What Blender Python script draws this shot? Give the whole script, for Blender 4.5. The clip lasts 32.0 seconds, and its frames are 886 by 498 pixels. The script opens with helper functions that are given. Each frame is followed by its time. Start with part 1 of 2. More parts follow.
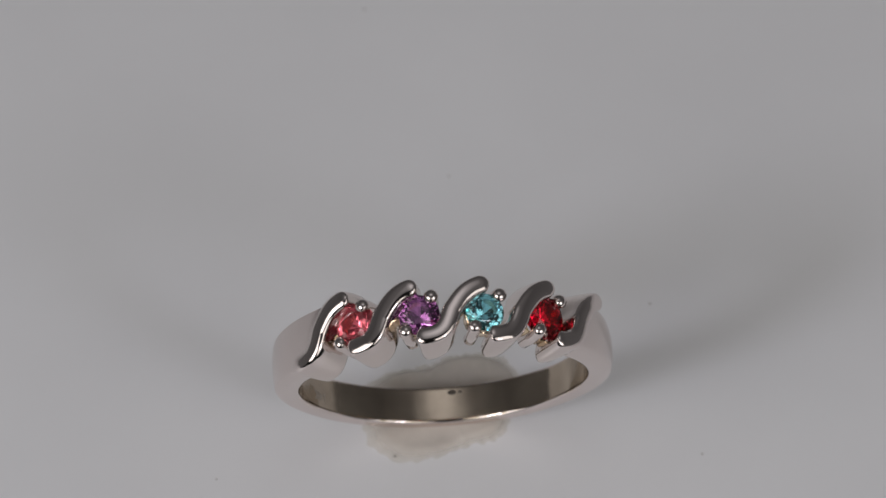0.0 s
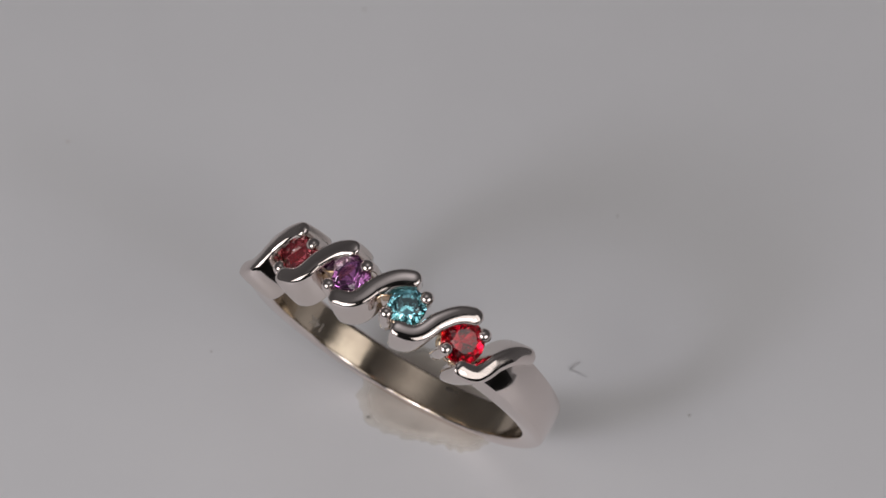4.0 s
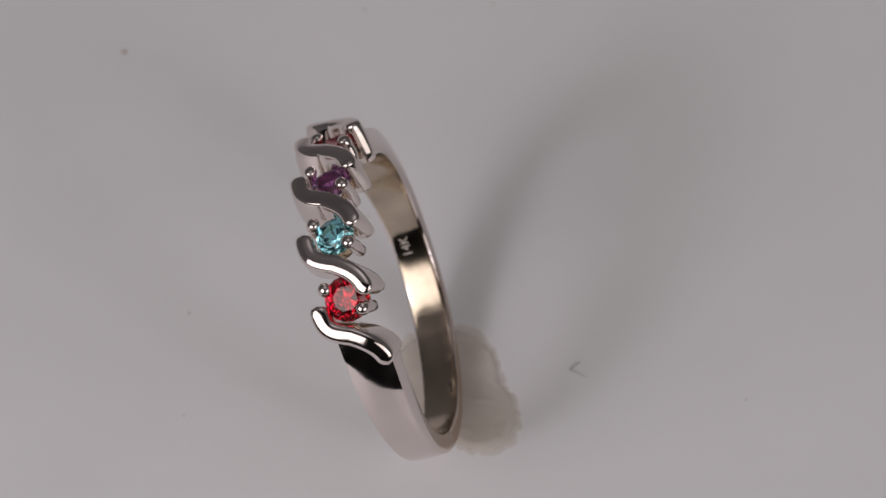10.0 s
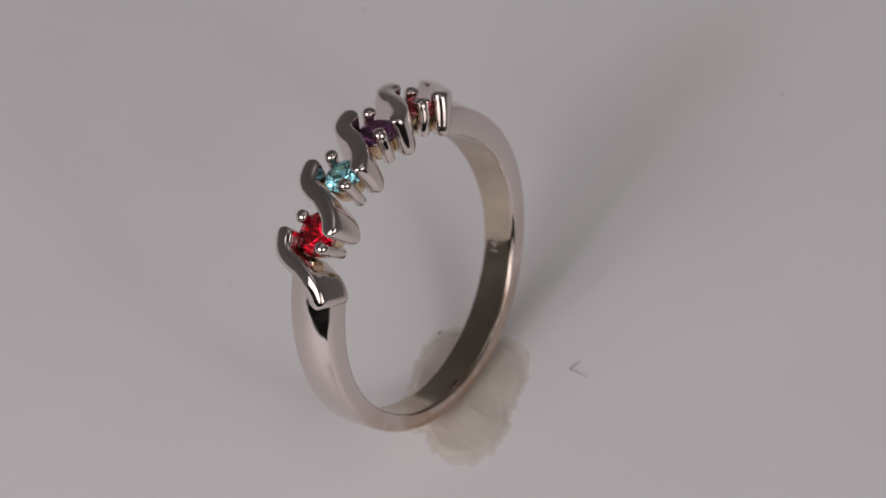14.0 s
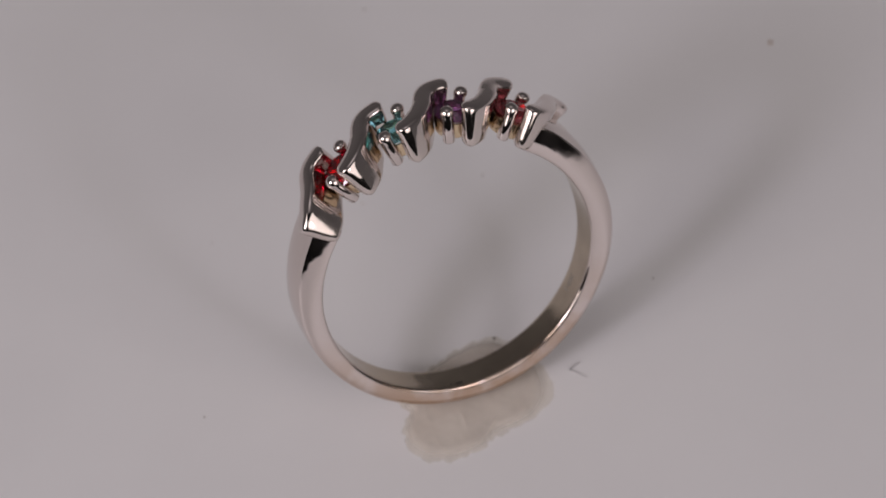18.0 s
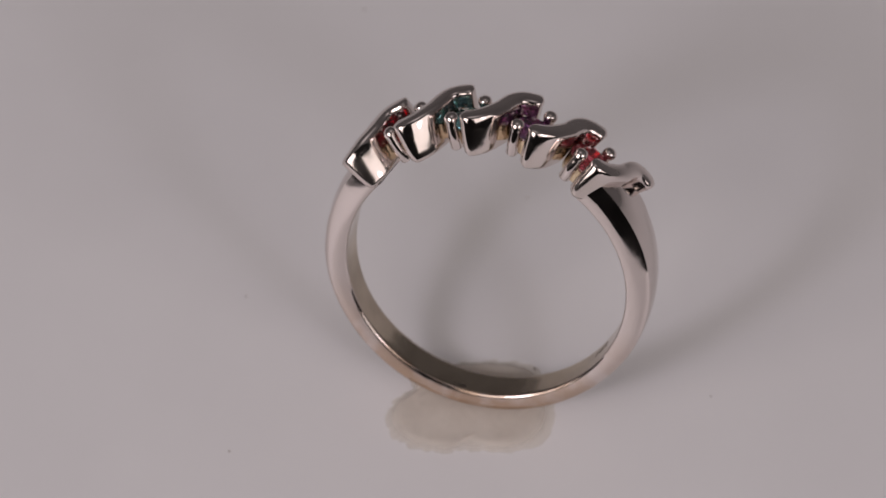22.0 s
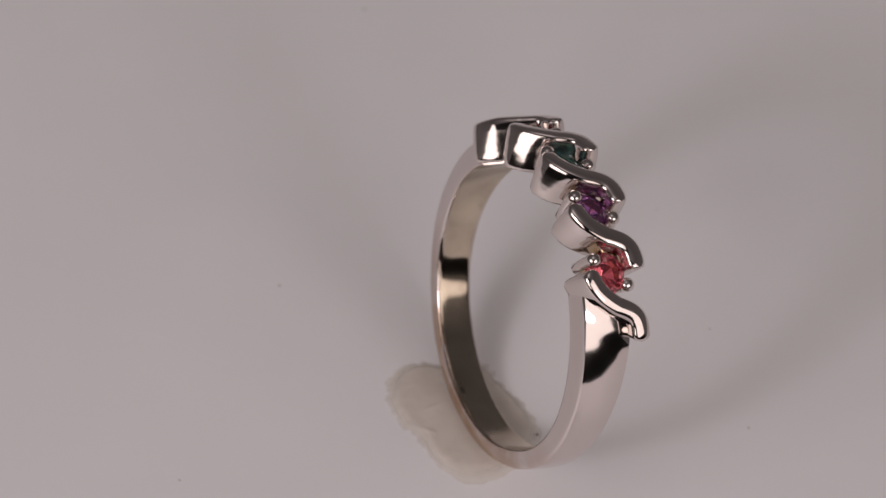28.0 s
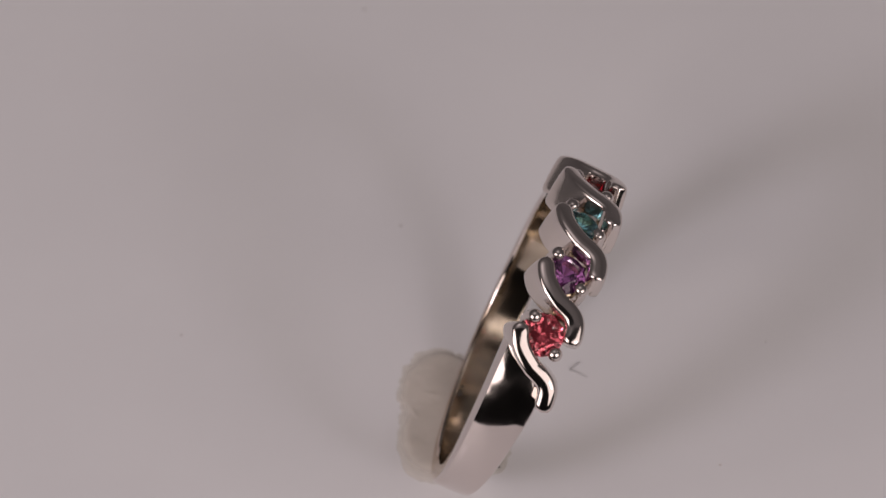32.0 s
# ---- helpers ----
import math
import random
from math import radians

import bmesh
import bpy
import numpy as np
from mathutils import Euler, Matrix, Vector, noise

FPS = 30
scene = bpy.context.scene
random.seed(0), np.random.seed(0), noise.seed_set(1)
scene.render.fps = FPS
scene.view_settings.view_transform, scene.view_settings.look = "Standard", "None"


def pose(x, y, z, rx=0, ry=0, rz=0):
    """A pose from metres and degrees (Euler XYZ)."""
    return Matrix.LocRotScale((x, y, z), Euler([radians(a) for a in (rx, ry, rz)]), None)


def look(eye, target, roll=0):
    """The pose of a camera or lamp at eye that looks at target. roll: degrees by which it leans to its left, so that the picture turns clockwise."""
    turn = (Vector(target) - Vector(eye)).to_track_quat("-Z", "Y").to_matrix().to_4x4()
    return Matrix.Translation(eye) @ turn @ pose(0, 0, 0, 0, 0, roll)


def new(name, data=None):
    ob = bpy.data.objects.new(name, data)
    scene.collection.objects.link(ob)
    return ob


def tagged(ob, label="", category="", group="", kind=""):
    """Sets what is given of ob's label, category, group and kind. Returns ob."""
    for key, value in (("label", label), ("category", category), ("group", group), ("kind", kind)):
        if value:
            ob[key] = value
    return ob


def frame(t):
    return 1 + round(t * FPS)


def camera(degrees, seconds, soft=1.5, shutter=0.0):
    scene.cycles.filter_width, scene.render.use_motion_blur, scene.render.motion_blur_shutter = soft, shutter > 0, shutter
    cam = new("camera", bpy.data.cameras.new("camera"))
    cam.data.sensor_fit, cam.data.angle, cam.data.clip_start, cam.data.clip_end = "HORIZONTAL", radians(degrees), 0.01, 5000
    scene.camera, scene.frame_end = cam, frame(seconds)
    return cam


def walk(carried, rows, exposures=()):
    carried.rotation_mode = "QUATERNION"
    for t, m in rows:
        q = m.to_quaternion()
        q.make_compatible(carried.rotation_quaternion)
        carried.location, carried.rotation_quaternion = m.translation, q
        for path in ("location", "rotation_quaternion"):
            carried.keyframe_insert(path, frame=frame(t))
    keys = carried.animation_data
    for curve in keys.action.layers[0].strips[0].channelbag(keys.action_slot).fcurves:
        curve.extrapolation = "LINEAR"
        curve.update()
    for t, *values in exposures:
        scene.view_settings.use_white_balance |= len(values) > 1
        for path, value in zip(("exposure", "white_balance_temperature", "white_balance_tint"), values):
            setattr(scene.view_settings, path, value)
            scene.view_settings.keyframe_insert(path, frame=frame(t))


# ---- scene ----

MM = 0.001
SPIN = -9.028            # the turntable's turn, degrees a second, clockwise from above
SECONDS = 32.0

# ---- camera: a macro camera that stands still ----
cam = camera(7.0, SECONDS, soft=1.5)
cam.data.dof.use_dof = True
cam.data.dof.focus_distance, cam.data.dof.aperture_fstop = 0.408, 64.0
EYE = (0.0, -0.25067, 0.34124)
STAND = pose(*EYE, 90 - 52.466, 0, 0.177)
walk(cam, [(0, STAND), (SECONDS, STAND)], [(0, 0.0, 6270, 10.0), (6, 0.0, 6400, 13.2), (10, 0.0, 6485, 15.7), (14, 0.0, 6530, 16.9), (19, 0.0, 6590, 18.8), (28, 0.0, 6780, 21.3), (SECONDS, 0.0, 6800, 22.0)])

# ---- light: a backdrop for a dim grey room, two studio lamps beside the camera ----
BACKDROP_LIGHT = ((0.0, 0.09), (0.72, 0.06), (0.92, 0.11), (0.975, 0.32), (1.0, 0.60))   # height, brightness, painted into the backdrop for unbuilt dim walls and lighter ceiling
world = bpy.data.worlds.new("backdrop_light")
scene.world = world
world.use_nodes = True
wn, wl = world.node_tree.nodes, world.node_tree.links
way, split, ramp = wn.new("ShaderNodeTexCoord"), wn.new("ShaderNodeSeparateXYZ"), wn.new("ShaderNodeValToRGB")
while len(ramp.color_ramp.elements) < len(BACKDROP_LIGHT):
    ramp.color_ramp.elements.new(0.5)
for spot, (place, bright) in zip(ramp.color_ramp.elements, BACKDROP_LIGHT):
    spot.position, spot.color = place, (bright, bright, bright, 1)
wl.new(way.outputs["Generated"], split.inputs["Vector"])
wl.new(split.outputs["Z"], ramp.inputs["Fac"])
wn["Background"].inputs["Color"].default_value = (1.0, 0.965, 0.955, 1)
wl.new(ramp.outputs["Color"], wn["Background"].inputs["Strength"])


def lamp(name, azimuth, elevation, distance, size, power, color, shape="DISK"):
    """An area lamp that faces the turntable's middle; azimuth from +x, size in metres."""
    a, e = radians(azimuth), radians(elevation)
    eye = Vector((math.cos(a) * math.cos(e), math.sin(a) * math.cos(e), math.sin(e))) * distance + Vector((0, 0, 0.006))
    data = bpy.data.lights.new(name, "AREA")
    data.shape, data.energy, data.color = shape, power, color
    data.size = size[0]
    data.size_y = size[1]
    ob = new(name, data)
    ob.matrix_world = look(eye, (0, 0, 0.006))
    return ob


# each lamp is a bulb in front of a wide cream reflector
BULB, CREAM = (0.908, 0.899, 1.0), (1.0, 0.955, 0.893)
lamp("studio_bulb", 225, 33, 0.46, (0.10, 0.10), 0.315, BULB)
lamp("studio_reflector", 226, 31.5, 0.55, (0.42, 0.36), 0.975, CREAM, "RECTANGLE")
lamp("studio_bulb", -51, 31, 0.46, (0.092, 0.092), 0.135, BULB)
lamp("studio_reflector", -50, 30, 0.55, (0.46, 0.36), 0.645, CREAM, "RECTANGLE")

# ---- materials ----


def material(name, color, rough=0.5, metal=0.0, **more):
    m = bpy.data.materials.new(name)
    m.use_nodes = True
    b = m.node_tree.nodes["Principled BSDF"]
    b.inputs["Base Color"].default_value = (*color, 1)
    b.inputs["Roughness"].default_value = rough
    b.inputs["Metallic"].default_value = metal
    for key, value in more.items():
        b.inputs[key.replace("_", " ")].default_value = value
    return m


def node(m, kind, **settings):
    n = m.node_tree.nodes.new(kind)
    for key, value in settings.items():
        n.inputs[key.replace("_", " ")].default_value = value
    return n


def noise_mix(m, scale, low, high, detail=4.0, socket="Base Color", lo=0.35, hi=0.65):
    """Lets a noise of that scale run between two colours (or grey values) into a socket."""
    links = m.node_tree.links
    b = m.node_tree.nodes["Principled BSDF"]
    co = node(m, "ShaderNodeTexCoord")
    n = node(m, "ShaderNodeTexNoise", Scale=scale, Detail=detail)
    r = node(m, "ShaderNodeValToRGB")
    r.color_ramp.elements[0].position, r.color_ramp.elements[1].position = lo, hi
    r.color_ramp.elements[0].color, r.color_ramp.elements[1].color = (*low, 1), (*high, 1)
    links.new(co.outputs["Object"], n.inputs["Vector"])
    links.new(n.outputs["Fac"], r.inputs["Fac"])
    links.new(r.outputs["Color"], b.inputs[socket])


def noise_bump(m, scale, strength, distance, detail=3.0):
    links = m.node_tree.links
    b = m.node_tree.nodes["Principled BSDF"]
    co = node(m, "ShaderNodeTexCoord")
    n = node(m, "ShaderNodeTexNoise", Scale=scale, Detail=detail)
    k = node(m, "ShaderNodeBump", Strength=strength, Distance=distance)
    links.new(co.outputs["Object"], n.inputs["Vector"])
    links.new(n.outputs["Fac"], k.inputs["Height"])
    links.new(k.outputs["Normal"], b.inputs["Normal"])


def grey(v):
    return (v, v, v)


GOLD = material("polished_white_gold", (0.745, 0.67, 0.64), 0.07, 1.0)
noise_mix(GOLD, 900, grey(0.05), grey(0.12), socket="Roughness")
noise_bump(GOLD, 420, 0.10, 0.0002, 2.5)
GOLD_SIDE = material("satin_white_gold", (0.745, 0.67, 0.63), 0.15, 1.0)
noise_mix(GOLD_SIDE, 700, grey(0.09), grey(0.16), socket="Roughness")
noise_bump(GOLD_SIDE, 650, 0.14, 0.0002, 2.0)
GOLD_INSIDE = material("worn_white_gold", (0.66, 0.57, 0.47), 0.12, 1.0)
noise_mix(GOLD_INSIDE, 330, (0.49, 0.41, 0.325), (0.68, 0.585, 0.465))


def worn_low(m, low, high):
    """Roughness that grows towards the foot of the band, where the wax has smeared, with fine streaks across it."""
    nodes, links = m.node_tree.nodes, m.node_tree.links
    co, axes = nodes.new("ShaderNodeTexCoord"), nodes.new("ShaderNodeSeparateXYZ")
    squash = node(m, "ShaderNodeMapping", Scale=(1.0, 0.15, 0.4))
    n = node(m, "ShaderNodeTexNoise", Scale=900.0, Detail=4.0)
    film = node(m, "ShaderNodeMapRange", From_Min=0.0016, From_Max=0.0048, To_Min=high, To_Max=low)
    vary = node(m, "ShaderNodeMapRange", From_Min=0.3, From_Max=0.7, To_Min=0.6, To_Max=1.4)
    both = nodes.new("ShaderNodeMath")
    both.operation = "MULTIPLY"
    links.new(co.outputs["Object"], axes.inputs["Vector"])
    links.new(co.outputs["Object"], squash.inputs["Vector"])
    links.new(squash.outputs["Vector"], n.inputs["Vector"])
    links.new(axes.outputs["Z"], film.inputs["Value"])
    links.new(n.outputs["Fac"], vary.inputs["Value"])
    links.new(film.outputs["Result"], both.inputs[0])
    links.new(vary.outputs["Result"], both.inputs[1])
    links.new(both.outputs["Value"], nodes["Principled BSDF"].inputs["Roughness"])


worn_low(GOLD_INSIDE, 0.10, 0.15)
noise_bump(GOLD_INSIDE, 420, 0.09, 0.0004, 0.8)


def stain(m, clean, dirty):
    """Brownish wax residue in patches low on the band, on its one side."""
    nodes, links = m.node_tree.nodes, m.node_tree.links
    co, axes = nodes.new("ShaderNodeTexCoord"), nodes.new("ShaderNodeSeparateXYZ")
    links.new(co.outputs["Object"], axes.inputs["Vector"])
    low = node(m, "ShaderNodeMapRange", From_Min=0.0075, From_Max=0.0015)
    side = node(m, "ShaderNodeMapRange", From_Min=0.0004, From_Max=0.0009)
    patch = node(m, "ShaderNodeMapRange", From_Min=0.33, From_Max=0.52)
    n = node(m, "ShaderNodeTexNoise", Scale=420.0, Detail=4.0)
    links.new(co.outputs["Object"], n.inputs["Vector"])
    links.new(axes.outputs["Z"], low.inputs["Value"])
    links.new(axes.outputs["Y"], side.inputs["Value"])
    links.new(n.outputs["Fac"], patch.inputs["Value"])
    m1, m2, mix = nodes.new("ShaderNodeMath"), nodes.new("ShaderNodeMath"), nodes.new("ShaderNodeMix")
    m1.operation = m2.operation = "MULTIPLY"
    mix.data_type = "RGBA"
    links.new(low.outputs["Result"], m1.inputs[0])
    links.new(side.outputs["Result"], m1.inputs[1])
    links.new(m1.outputs["Value"], m2.inputs[0])
    links.new(patch.outputs["Result"], m2.inputs[1])
    links.new(m2.outputs["Value"], mix.inputs[0])
    mix.inputs[6].default_value, mix.inputs[7].default_value = (*clean, 1), (*dirty, 1)
    links.new(mix.outputs[2], nodes["Principled BSDF"].inputs["Base Color"])


stain(GOLD, (0.745, 0.67, 0.64), (0.54, 0.40, 0.305))
GOLD_CUP = material("rough_cast_gold", (0.74, 0.59, 0.40), 0.16, 1.0)
noise_bump(GOLD_CUP, 1500, 0.25, 0.0002)
STAMP = material("stamped_metal", (0.62, 0.58, 0.53), 0.5, 1.0)
PAPER = material("white_matt_sheet", (0.84, 0.83, 0.83), 0.45)
noise_mix(PAPER, 70, (0.868, 0.860, 0.862), (0.892, 0.885, 0.886), 5.0)
noise_bump(PAPER, 6000, 0.03, 0.00002)
WAX = material("cloudy_wax", (0.84, 0.82, 0.76), 0.40)
noise_mix(WAX, 380, (0.70, 0.625, 0.55), (0.80, 0.73, 0.65), 4.0)
noise_bump(WAX, 700, 0.10, 0.0003)


def let_through(m, thin, thick, depth):
    """Makes a cloudy material let light straight through: more where it is thin, less where it is thick."""
    nodes, links = m.node_tree.nodes, m.node_tree.links
    clear, mix = nodes.new("ShaderNodeBsdfTransparent"), nodes.new("ShaderNodeMixShader")
    clear.inputs["Color"].default_value = (0.985, 0.975, 0.945, 1)
    co, axes = nodes.new("ShaderNodeTexCoord"), nodes.new("ShaderNodeSeparateXYZ")
    share = node(m, "ShaderNodeMapRange", From_Min=0.0, From_Max=depth, To_Min=thin, To_Max=thick)
    links.new(co.outputs["Object"], axes.inputs["Vector"])
    links.new(axes.outputs["Z"], share.inputs["Value"])
    links.new(share.outputs["Result"], mix.inputs["Fac"])
    links.new(nodes["Principled BSDF"].outputs["BSDF"], mix.inputs[1])
    links.new(clear.outputs["BSDF"], mix.inputs[2])
    links.new(mix.outputs["Shader"], nodes["Material Output"].inputs["Surface"])


let_through(WAX, 0.90, 0.38, 0.00032)
DARK_FLOOR = material("unseen_floor", (0.035, 0.033, 0.032), 0.6)
noise_mix(DARK_FLOOR, 30, (0.028, 0.027, 0.026), (0.045, 0.042, 0.040))
DARK_WALL = material("unseen_wall_black", (0.03, 0.03, 0.03), 0.8)
GRIT = material("dark_grit", (0.54, 0.51, 0.49), 0.8)
GRIT_PALE = material("brown_grit", (0.52, 0.43, 0.37), 0.8)
HAIR = material("grey_fibre", (0.40, 0.39, 0.39), 0.6)
DARK_MARK = material("dark_mark", (0.05, 0.04, 0.03), 0.6)


def gem_material(name, color, rough, clear):
    """A tinted faceted stone; what is not clear scatters the light inside it."""
    return material(name, color, rough, 0.0, Transmission_Weight=clear, IOR=1.77)


GEMS = {
    "salmon": gem_material("salmon_gem", (1.0, 0.195, 0.25), 0.03, 0.90),
    "purple": gem_material("purple_gem", (0.49, 0.175, 0.485), 0.02, 0.93),
    "teal": gem_material("teal_gem", (0.31, 0.80, 0.90), 0.01, 0.97),
    "red": gem_material("red_gem", (0.80, 0.007, 0.03), 0.04, 0.955),
}

# ---- mesh helpers ----


def part(name, bm, mat, parent=None, label="", smooth=True, sharp=40):
    """One bmesh, in metres, as one mesh object under its thing or part."""
    bmesh.ops.recalc_face_normals(bm, faces=bm.faces)
    me = bpy.data.meshes.new(name)
    bm.to_mesh(me)
    bm.free()
    me.materials.append(mat)
    if smooth:
        me.shade_smooth()
        me.set_sharp_from_angle(angle=radians(sharp))
    ob = new(name, me)
    if parent:
        ob.parent = parent
    if label:
        ob["label"] = label
    return ob


def loft(rings, closed=True, caps=True, loop=False):
    """A skin over rings of points (mm). closed: each ring is closed; loop: the last ring joins the first."""
    bm = bmesh.new()
    vs = [[bm.verts.new(Vector(p) * MM) for p in r] for r in rings]
    n = len(vs[0])
    last = len(vs) if loop else len(vs) - 1
    for i in range(last):
        a, b = vs[i], vs[(i + 1) % len(vs)]
        for j in range(n if closed else n - 1):
            k = (j + 1) % n
            bm.faces.new((a[j], a[k], b[k], b[j]))
    if caps and not loop:
        bm.faces.new(vs[0])
        bm.faces.new(vs[-1])
    return bm


def smooth(x):
    x = min(max(x, 0.0), 1.0)
    return x * x * (3 - 2 * x)


# ---- ring: its own space has x along the band at the top, y along the finger, z to the stones ----
INNER = 8.25             # inner radius, mm
BARS = (-42.0, -20.2, 1.6, 23.5, 46.1)
BASE = 9.35              # outer radius at the foot, mm


def on_ring(phi, y, r):
    """A point at phi degrees from the ring's top, y along the finger, r from the axis, in mm from the ring's foot."""
    a = radians(phi)
    return (r * math.sin(a), y, r * math.cos(a) + BASE)


def shank_size(phi):
    """Half width and outer radius of the band, phi degrees from the top."""
    k = smooth((abs(phi) - 45) / 80)
    half = 1.62 - 0.52 * k
    outer = 10.0 - 0.65 * smooth((abs(phi) - 42) / 104) + 0.07 * smooth((57 - abs(phi)) / 9)
    return half, outer


def shank():
    """The band: flat inside with a small bevel, a low dome outside, its edges rolled broadly at the shoulders and less below."""
    rings = []
    for i in range(0, 313):
        phi = BARS[-1] + (360 + BARS[0] - BARS[-1]) * i / 312
        away = phi if phi <= 180 else phi - 360
        h, ro = shank_size(away)
        k = smooth((abs(away) - 60) / 50)
        wide, deep, round_top = (0.26, 1.05, 0.36) if away > 0 else (0.21, 0.88, 0.20)
        roll, drop, crown, bow = wide + (0.22 - wide) * k, deep + (0.32 - deep) * k, round_top + (0.06 - round_top) * k, 1.28 + 0.62 * k
        inside = [(y * (h - 0.27), INNER) for y in (0, 0.5, 1)]
        rim = [(h - 0.16, INNER + 0.005), (h - 0.08, INNER + 0.03), (h - 0.025, INNER + 0.085), (h, INNER + 0.17)]
        outside = []
        for u in range(9):
            c = math.cos(math.pi / 2 * u / 8)
            y = h - roll + roll * c
            outside.append((y, ro - crown * (y / h) ** 2 - drop * (1 - max(1 - c ** bow, 0) ** (1 / bow))))
        outside += [(y, ro - crown * (y / h) ** 2) for y in ((h - roll) * 0.66, (h - roll) * 0.33)]
        right = inside[1:] + rim + outside
        sec = [inside[0]] + right + [(0, ro)] + [(-y, r) for y, r in right[::-1]]
        slant = 4.7 * smooth(1 - min(i, 312 - i) / 50)
        rings.append([on_ring(phi + slant * y, y, r) for y, r in sec])
    return loft(rings)


BAR_HALF = 0.54
BAR_TOP = 10.93


def wave_bar(phi):
    """An S-shaped bar that crosses the band at phi degrees; the outer tip of the last bar dips to the band."""
    steps, line = 72, []
    for i in range(steps + 1):
        s = -1 + 2 * i / steps
        reach, bend = (1.46, 2.35) if s < 0 else (1.58, 1.4)
        line.append(Vector((2.0 * (0.66 * s + 0.34 * s ** 3) if s < 0 else 2.08 * (0.78 * s + 0.22 * s ** 3), reach * math.tanh(bend * s) / math.tanh(bend) - 0.28)))
    length = [0.0]
    for a, b in zip(line, line[1:]):
        length.append(length[-1] + (b - a).length)
    rings = []
    for i, p in enumerate(line):
        t = (line[min(i + 1, steps)] - line[max(i - 1, 0)]).normalized()
        n = Vector((-t.y, t.x))
        end = min(length[i], length[-1] - length[i])
        power = 2.8 if i < steps / 2 else 2.1
        k = max(1 - (1 - min(end / BAR_HALF, 1)) ** power, 0.004) ** (1 / power)
        dip = 0.18 * smooth((2 * i / steps - 1.3) / 0.7) if phi > 30 else 0.0
        h, top = BAR_HALF * k, BAR_TOP - 0.16 * (1 - k) - dip
        tuck = t * (1 - min(end / BAR_HALF, 1)) * (1 if i < steps / 2 else -1)
        sec = []
        for w, r in ((-0.60, 8.36), (-0.84, 8.41), (-0.96, 8.50), (-1, 8.64), (-1, 9.0), (-1, 9.4), (-1, 9.8), (-1, 10.15), (-1, top - 0.42), (-0.965, top - 0.25), (-0.87, top - 0.12), (-0.70, top - 0.055), (-0.4, top - 0.015), (0, top),
                     (0.4, top - 0.015), (0.70, top - 0.055), (0.87, top - 0.12), (0.965, top - 0.25), (1, top - 0.42), (1, 10.15), (1, 9.8), (1, 9.4), (1, 9.0), (1, 8.64), (0.96, 8.50), (0.84, 8.41), (0.60, 8.36)):
            q = p + n * (w * h) + tuck * (0.26 * smooth((8.72 - r) / 0.36))
            spread = max(min((top - 0.42 - r) / 2.2, 1.0), 0.0)
            belly = spread * 0.10 + 0.11 * max(1 - ((r - 9.15) / 1.5) ** 2, 0)
            q.y += belly * (smooth(q.y / 1.2) - smooth(-q.y / 1.5))
            sec.append(on_ring(phi + math.degrees(q.x / 10.2), q.y, r))
        rings.append(sec)
    return loft(rings)


def prong():
    """A round post that ends in an egg-shaped bead bent over the stone; its lean is towards y."""
    post = turned([(0.30, 8.42), (0.36, 8.50), (0.36, 9.5), (0.35, 9.9), (0.37, 10.06), (0.405, 10.18), (0.41, 10.30), (0.385, 10.42), (0.32, 10.53), (0.21, 10.60), (0.09, 10.635), (0.02, 10.64)], 20)
    for v in post.verts:
        k = smooth((v.co.z / MM - 9.6) / 0.9)
        v.co.y += 0.17 * k * MM
    return post


def placed(bm, phi, y, lean=1):
    """Turns a bmesh built round (0, 0, r) in mm so that it stands at phi degrees on the ring."""
    if lean < 0:
        bm.transform(Matrix.Rotation(math.pi, 4, "Z"))
    bm.transform(Matrix.Translation(Vector((0, 0, BASE)) * MM) @ Matrix.Rotation(radians(phi), 4, "Y") @ Matrix.Translation(Vector((0, y, 0)) * MM))
    return bm


def turned(profile, sides=20, loop=False):
    """A body of revolution about z, from rows of radius and height in mm; loop: the profile closes on itself, like a tube's."""
    return loft([[(r * math.cos(2 * math.pi * j / sides), r * math.sin(2 * math.pi * j / sides), z) for j in range(sides)] for r, z in profile], loop=loop)


def brilliant(radius, girdle):
    """A round brilliant: table, star, kite and girdle facets above, mains and halves below."""
    bm = bmesh.new()

    def circle(r, z, n, turn=0.0):
        return [bm.verts.new(Vector((r * radius * math.cos(2 * math.pi * (j + turn) / n), r * radius * math.sin(2 * math.pi * (j + turn) / n), girdle + z * radius)) * MM) for j in range(n)]

    table, mid = circle(0.56, 0.34, 8, 0.5), circle(0.80, 0.20, 8)
    top, low = circle(1.0, 0.02, 16), circle(1.0, -0.04, 16)
    tip = bm.verts.new(Vector((0, 0, girdle - 0.93 * radius)) * MM)
    bm.faces.new(table)
    for j in range(8):
        k = (j + 1) % 8
        bm.faces.new((table[j - 1], table[j], mid[j]))
        bm.faces.new((table[j], mid[j], top[2 * j + 1]))
        bm.faces.new((table[j], top[2 * j + 1], mid[k]))
        bm.faces.new((mid[j], top[2 * j], top[2 * j + 1]))
        bm.faces.new((mid[j], top[2 * j - 1], top[2 * j]))
    deep = circle(0.50, -0.475, 16, 0.5)
    for j in range(16):
        k = (j + 1) % 16
        bm.faces.new((low[j], low[k], deep[j]))
        bm.faces.new((deep[j - 1], low[j], deep[j]))
        bm.faces.new((deep[j - 1], deep[j], tip))
    for j in range(16):
        k = (j + 1) % 16
        bm.faces.new((top[j], top[k], low[k], low[j]))
    return bm


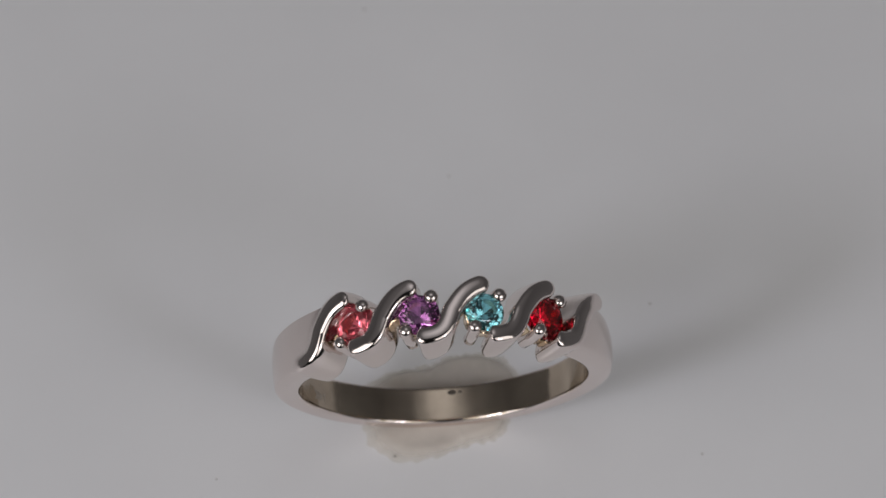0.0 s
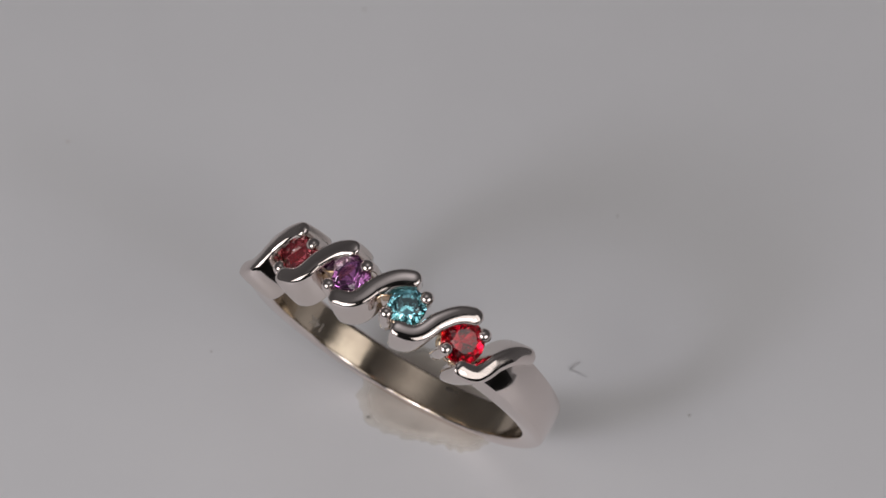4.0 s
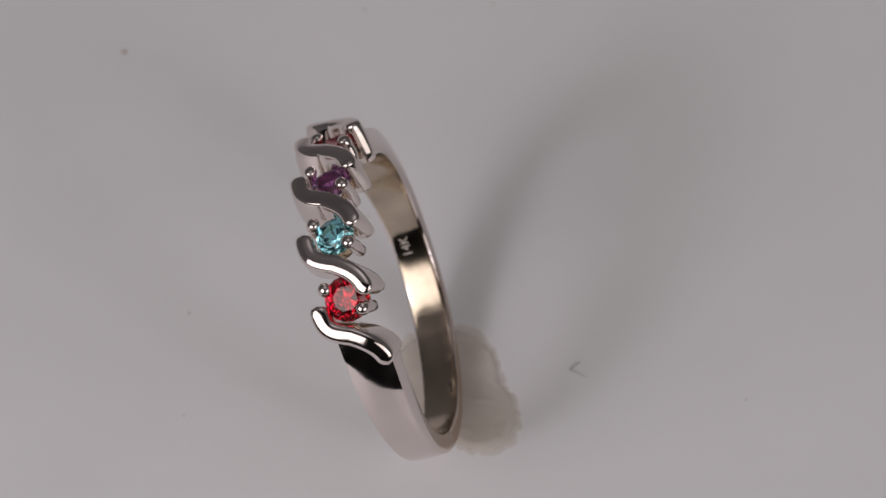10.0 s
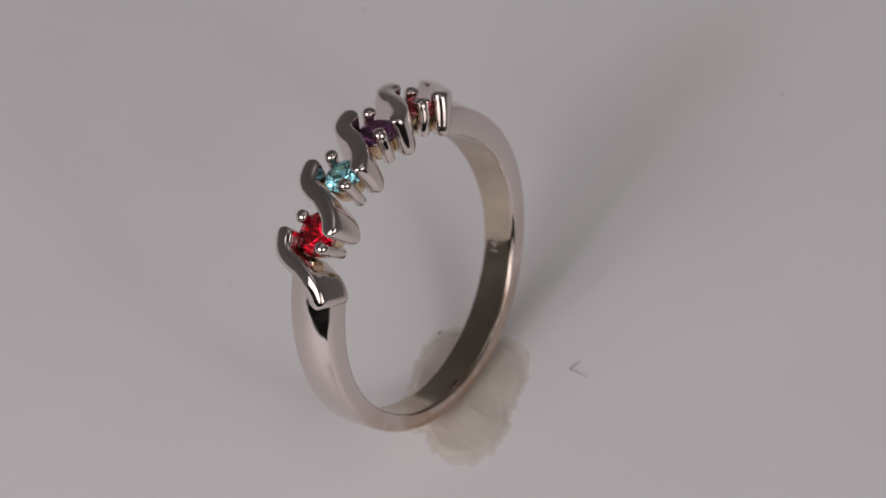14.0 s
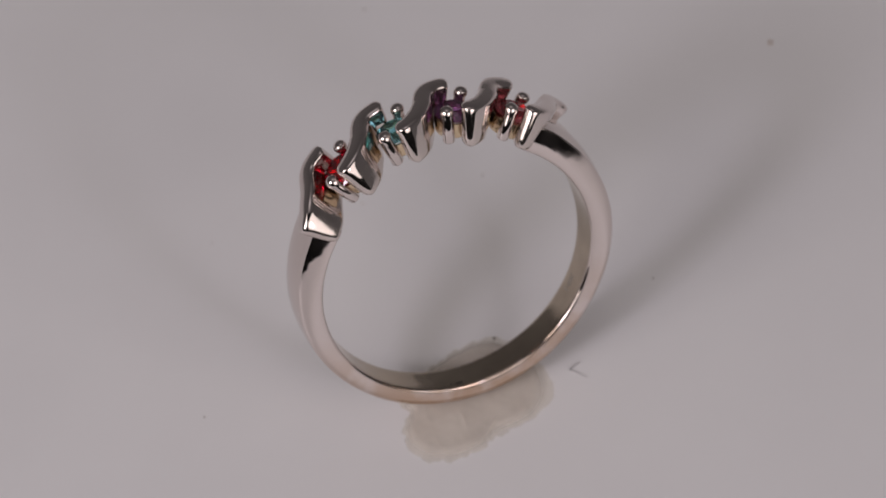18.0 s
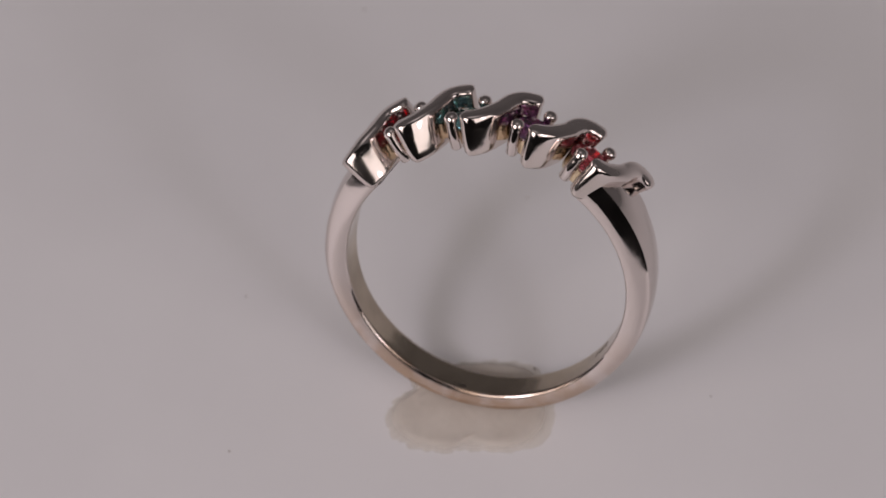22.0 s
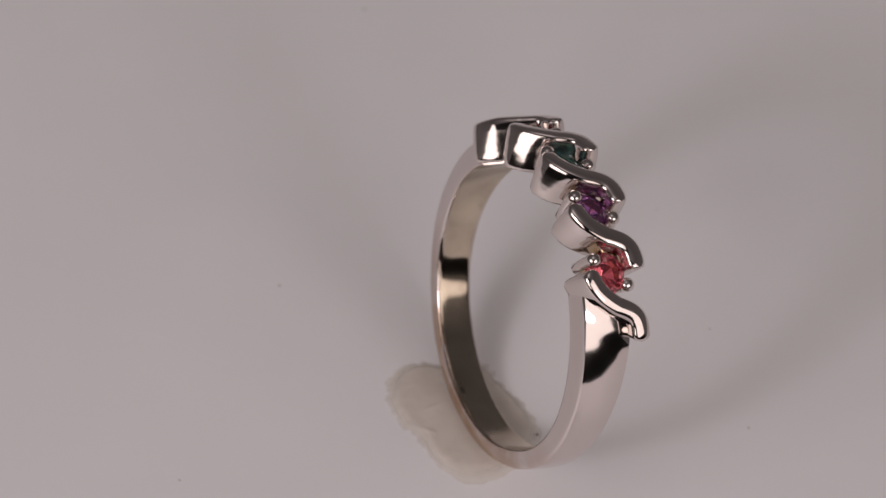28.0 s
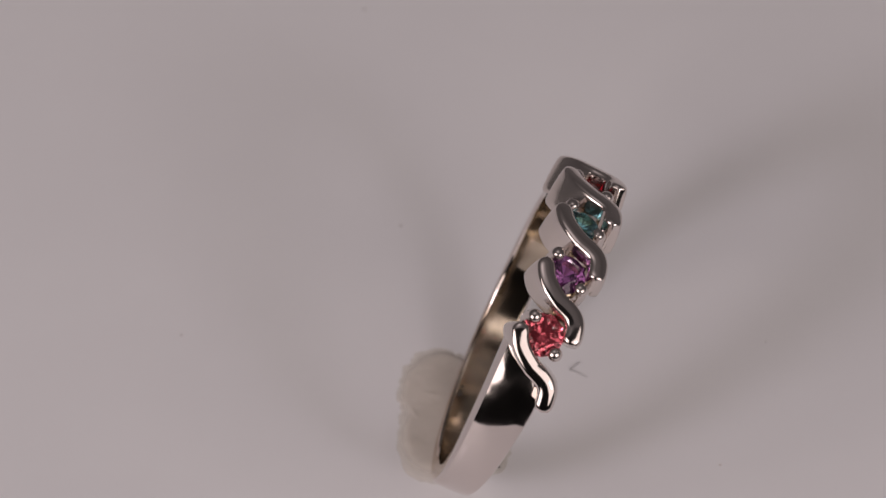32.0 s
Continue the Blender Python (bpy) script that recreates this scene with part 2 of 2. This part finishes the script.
STONES = ((-31.2, "salmon", 1.25, "salmon pink round faceted stone"), (-8.9, "purple", 1.18, "purple round faceted stone"),
          (12.8, "teal", 1.11, "pale teal blue round faceted stone"), (34.6, "red", 1.31, "bright red round faceted stone"))


def hallmark(parent):
    """The fineness mark stamped inside the band."""
    curve = bpy.data.curves.new("stamp", "FONT")
    curve.body, curve.size, curve.extrude, curve.align_x, curve.align_y = "14K", 0.76, 0.02, "CENTER", "CENTER"
    ob = new("stamp", curve)
    me = bpy.data.meshes.new_from_object(ob.evaluated_get(bpy.context.evaluated_depsgraph_get()))
    bpy.data.objects.remove(ob)
    bm = bmesh.new()
    bm.from_mesh(me)
    for v in bm.verts:
        phi = -122.2 + math.degrees(v.co.x / INNER)
        v.co = Vector(on_ring(phi, -0.22 - v.co.y, INNER - 0.012 - 0.5 * v.co.z)) * MM
    part("hallmark", bm, STAMP, parent, "stamped fineness mark 14K", smooth=False)


def build_ring():
    ring = new("ring")
    tagged(ring, "white gold ring with wave bars and four coloured stones in wax", "ring")
    band = part("shank", shank(), GOLD, ring, "plain polished tapering band")
    band.data.materials.append(GOLD_INSIDE)
    for f in band.data.polygons:
        f.material_index = int(all(math.hypot(band.data.vertices[v].co.x, band.data.vertices[v].co.z - BASE * MM) < (INNER + 0.03) * MM for v in f.vertices))
    hallmark(band)
    # two small dark spots inside the band near its foot
    for phi, y, size in ((174.5, 0.70, 0.19), (171.2, 0.70, 0.09)):
        spot = turned([(size, 0.0), (size * 0.8, 0.012), (size * 0.3, 0.018)], 12)
        spot.transform(Matrix.Diagonal((1.5, 0.8, 1, 1)))
        spot.transform(Matrix.Translation(Vector((0, y, BASE)) * MM) @ Matrix.Rotation(radians(phi), 4, "Y") @ Matrix.Translation(Vector((0, 0, INNER)) * MM) @ Matrix.Rotation(math.pi, 4, "X"))
        part("dark_spot", spot, DARK_MARK, band)
    for phi in BARS:
        bar = part("wave_bar", wave_bar(phi), GOLD, ring)
        bar.data.materials.append(GOLD_SIDE)
        for f in bar.data.polygons:
            f.material_index = int(math.hypot(f.center.x, f.center.z - BASE * MM) < 10.3 * MM)
    for phi, key, size, label in STONES:
        y = -0.24
        cup = turned([(0.42, 8.50), (size - 0.20, 8.46), (size - 0.14, 8.56), (size - 0.10, 9.0), (size - 0.06, 9.42), (size - 0.12, 9.46), (size - 0.24, 9.22), (0.42, 8.62)], 28, loop=True)
        cup = part("setting", placed(cup, phi, y), GOLD_CUP, ring, "small open tube that holds a stone")
        part("gemstone", placed(brilliant(size, 9.74), phi, y + 0.10), GEMS[key], ring, label, smooth=False)
        for side, shift in ((-1, -4.3), (1, 4.3)):
            part("prong", placed(prong(), phi + shift, y + side * 1.10, -side), GOLD, cup)
    return ring


# ---- the turntable, wax and dust ----


def disc(radius, z0, z1, sides=96, bevel=0.5):
    return turned([(radius - bevel, z0), (radius, z0 + bevel), (radius, z1 - bevel), (radius - bevel, z1)], sides)


def block(low, high):
    """A plain box between two corners, mm."""
    (x0, y0, z0), (x1, y1, z1) = low, high
    return loft([[(x0, y0, z), (x1, y0, z), (x1, y1, z), (x0, y1, z)] for z in (z0, z1)])


def bump(a, middle, width):
    """A rounded step round one angle, degrees."""
    d = (math.degrees(a) - middle + 180) % 360 - 180
    return math.exp(-(d / width) ** 2)


def wax_outline(a, rim=1.0):
    """Radius of the wax lump at an angle, mm: a broad lobe, two lesser ones, dents between them and a ragged rim."""
    x, y = math.cos(a), math.sin(a)
    lobes = 2.4 * bump(a, -178, 40) + 1.35 * bump(a, -133, 26) + 0.95 * bump(a, 45, 38) - 0.45 * bump(a, -72, 22) - 0.45 * bump(a, 125, 18) - 0.7 * bump(a, -2, 17)
    ragged = 0.22 * noise.noise(Vector((3 * x, 3 * y, 1.0))) + 0.34 * noise.noise(Vector((7 * x, 7 * y, 5.0))) + 0.18 * noise.noise(Vector((14 * x, 14 * y, 8.0)))
    return 3.45 + lobes + ragged * rim


def wax_piece(sides=200):
    """A flat lump with a soft rim, a few raised folds on top, and more of it round the ring's foot."""
    rings = []
    levels = 40
    for k in range(levels + 1):
        f = 1.0 - 0.97 * (k / levels) ** 1.3
        row = []
        for j in range(sides):
            a = 2 * math.pi * j / sides
            r = wax_outline(a, f ** 12) * f
            x, y = r * math.cos(a), r * math.sin(a)
            rim = smooth((1 - f) / 0.22) ** 0.9
            broad = noise.noise(Vector((x * 0.45, y * 0.45, 3.0)))
            fold = max(1 - abs(noise.noise(Vector((x * 0.55 + 4, y * 0.55, 9.0)))) * 3.2, 0) * smooth(0.5 + 1.5 * noise.noise(Vector((x * 0.5, y * 0.5, 21.0))))
            z = rim * (0.27 + 0.09 * broad + 0.06 * fold ** 2 + 0.01 * noise.noise(Vector((x * 2.4, y * 2.4, 2.0)))) + 0.22 * math.exp(-(r / 2.2) ** 2)
            row.append((x, y, max(z, 0.02) if k else -0.04))
        rings.append(row)
    return loft(rings)


def build_wax():
    wax = new("wax_lump")
    tagged(wax, "flat cloudy lump of wax holding the ring upright", "wax")
    part("smear", wax_piece(), WAX, wax, sharp=70)
    crumb = speck(0.075, 77, "crumb", DARK_MARK, "")
    del crumb["category"]
    crumb.parent = wax
    crumb.location = Vector((-3.55, -3.85, 0.16)) * MM
    return wax


def speck(size, seed, name="dust_speck", mat=None, label="tiny grey speck of dust on the white sheet"):
    rng = random.Random(seed)
    bm = bmesh.new()
    bmesh.ops.create_icosphere(bm, subdivisions=2, radius=size * MM)
    for v in bm.verts:
        v.co *= 0.75 + 0.5 * rng.random()
        v.co.z = max(v.co.z * 0.6 + size * 0.35 * MM, 0)
    ob = part(name, bm, mat or GRIT)
    return tagged(ob, label, "dust")


TURNTABLE = part("turntable", disc(75, -8, 0, 128), PAPER)
tagged(TURNTABLE, "small round turntable covered with plain white matt sheet", "turntable", kind="structure")
# unseen table, its front edge set where the metal's reflections turn dark
TABLE = part("table", block((-900, -80, -30), (900, 900, -8.1)), PAPER)
tagged(TABLE, "plain white table under the turntable", "table", kind="structure")
# unseen floor, added to keep reflections dark past the table's front edge
FLOOR = part("floor", block((-2000, -902, -760), (2000, 900, -740)), DARK_FLOOR)
tagged(FLOOR, "unseen dark floor, added below the table for dark reflections", "floor", kind="structure")
# unseen wall behind the camera, added dark so the ring's metal mirrors black
WALL = part("unseen_dark_wall", block((-2000, -960, -760), (2000, -902, 2100)), DARK_WALL)
tagged(WALL, "unseen dark wall behind the camera, added for the ring to mirror", "wall", kind="structure")

RING = build_ring()
WAX_LUMP = build_wax()

SPECKS = []
for n, (x, y, size, mat) in enumerate(((11.42, 7.43, 0.11, GRIT), (-0.5, 16.95, 0.10, GRIT), (-6.6, -15.8, 0.10, GRIT), (-26.35, -20.35, 0.22, GRIT_PALE), (14.3, -3.5, 0.10, GRIT), (-13.9, -5.4, 0.09, GRIT),
                                      (0.9, -15.9, 0.08, GRIT_PALE), (10.3, -15.7, 0.07, GRIT), (-30.4, 2.0, 0.10, GRIT_PALE))):
    ob = speck(size * 0.65, n, mat=mat)
    tagged(ob, group="dust on the sheet")
    SPECKS.append((ob, x, y))


def scratch():
    """A faint pale crease in the sheet."""
    rings = []
    for i in range(17):
        s = i / 16
        x, y = 6.7 + 3.3 * s, 11.8 + 3.5 * s + 0.12 * math.sin(7 * s)
        w = 0.045 * math.sin(math.pi * (0.05 + 0.9 * s))
        rings.append([(x + w, y - w, 0.0), (x, y, 0.014), (x - w, y + w, 0.0)])
    return loft(rings, closed=False, caps=False)


part("crease", scratch(), PAPER, TURNTABLE)

# lens dirt laid on the sheet: a bent fibre and a speck that stay put while the sheet turns


def fibre():
    rings = []
    for i in range(25):
        s = i / 24
        if s < 0.4:
            k = s / 0.4
            x, y = 0.25 - 0.62 * k + 0.1 * math.sin(k * 3.1) * -1, 0.65 - 0.62 * k
        else:
            k = (s - 0.4) / 0.6
            x, y = -0.37 + 1.0 * k, 0.03 - 0.42 * k + 0.06 * math.sin(k * 6)
        r = 0.040 * (1 - 0.6 * s)
        rings.append([(x + r * math.cos(2 * math.pi * j / 6), y, 0.07 + r * math.sin(2 * math.pi * j / 6)) for j in range(6)])
    return loft(rings)


LENS_FIBRE = part("fibre", fibre(), HAIR)
LENS_FIBRE.location = Vector((7.04, 2.45, 0)) * MM
tagged(LENS_FIBRE, "short bent grey fibre from the lens, laid on the white sheet", "fibre")
# a speck of lens dust, laid on the sheet like the fibre
LENS_SPECK = speck(0.075, 50)
LENS_SPECK.location = Vector((-5.65, 29.86, 0)) * MM


def motions():
    """The turntable turns at an even pace, and all that lies on it turns with it."""
    foot = pose(-0.809 * MM, -3.734 * MM, 9.170 * MM, 19.334, 0, 4.127) @ pose(0, 0, -BASE * MM)
    times = [SECONDS * i / 64 for i in range(65)]
    things = [(TURNTABLE, pose(0, 0, 0)), (RING, foot), (WAX_LUMP, pose(0, 0, 0))]
    things += [(ob, pose(x * MM, y * MM, 0)) for ob, x, y in SPECKS]
    for ob, m in things:
        walk(ob, [(t, pose(0, 0, 0, 0, 0, SPIN * t) @ m) for t in times])


motions()
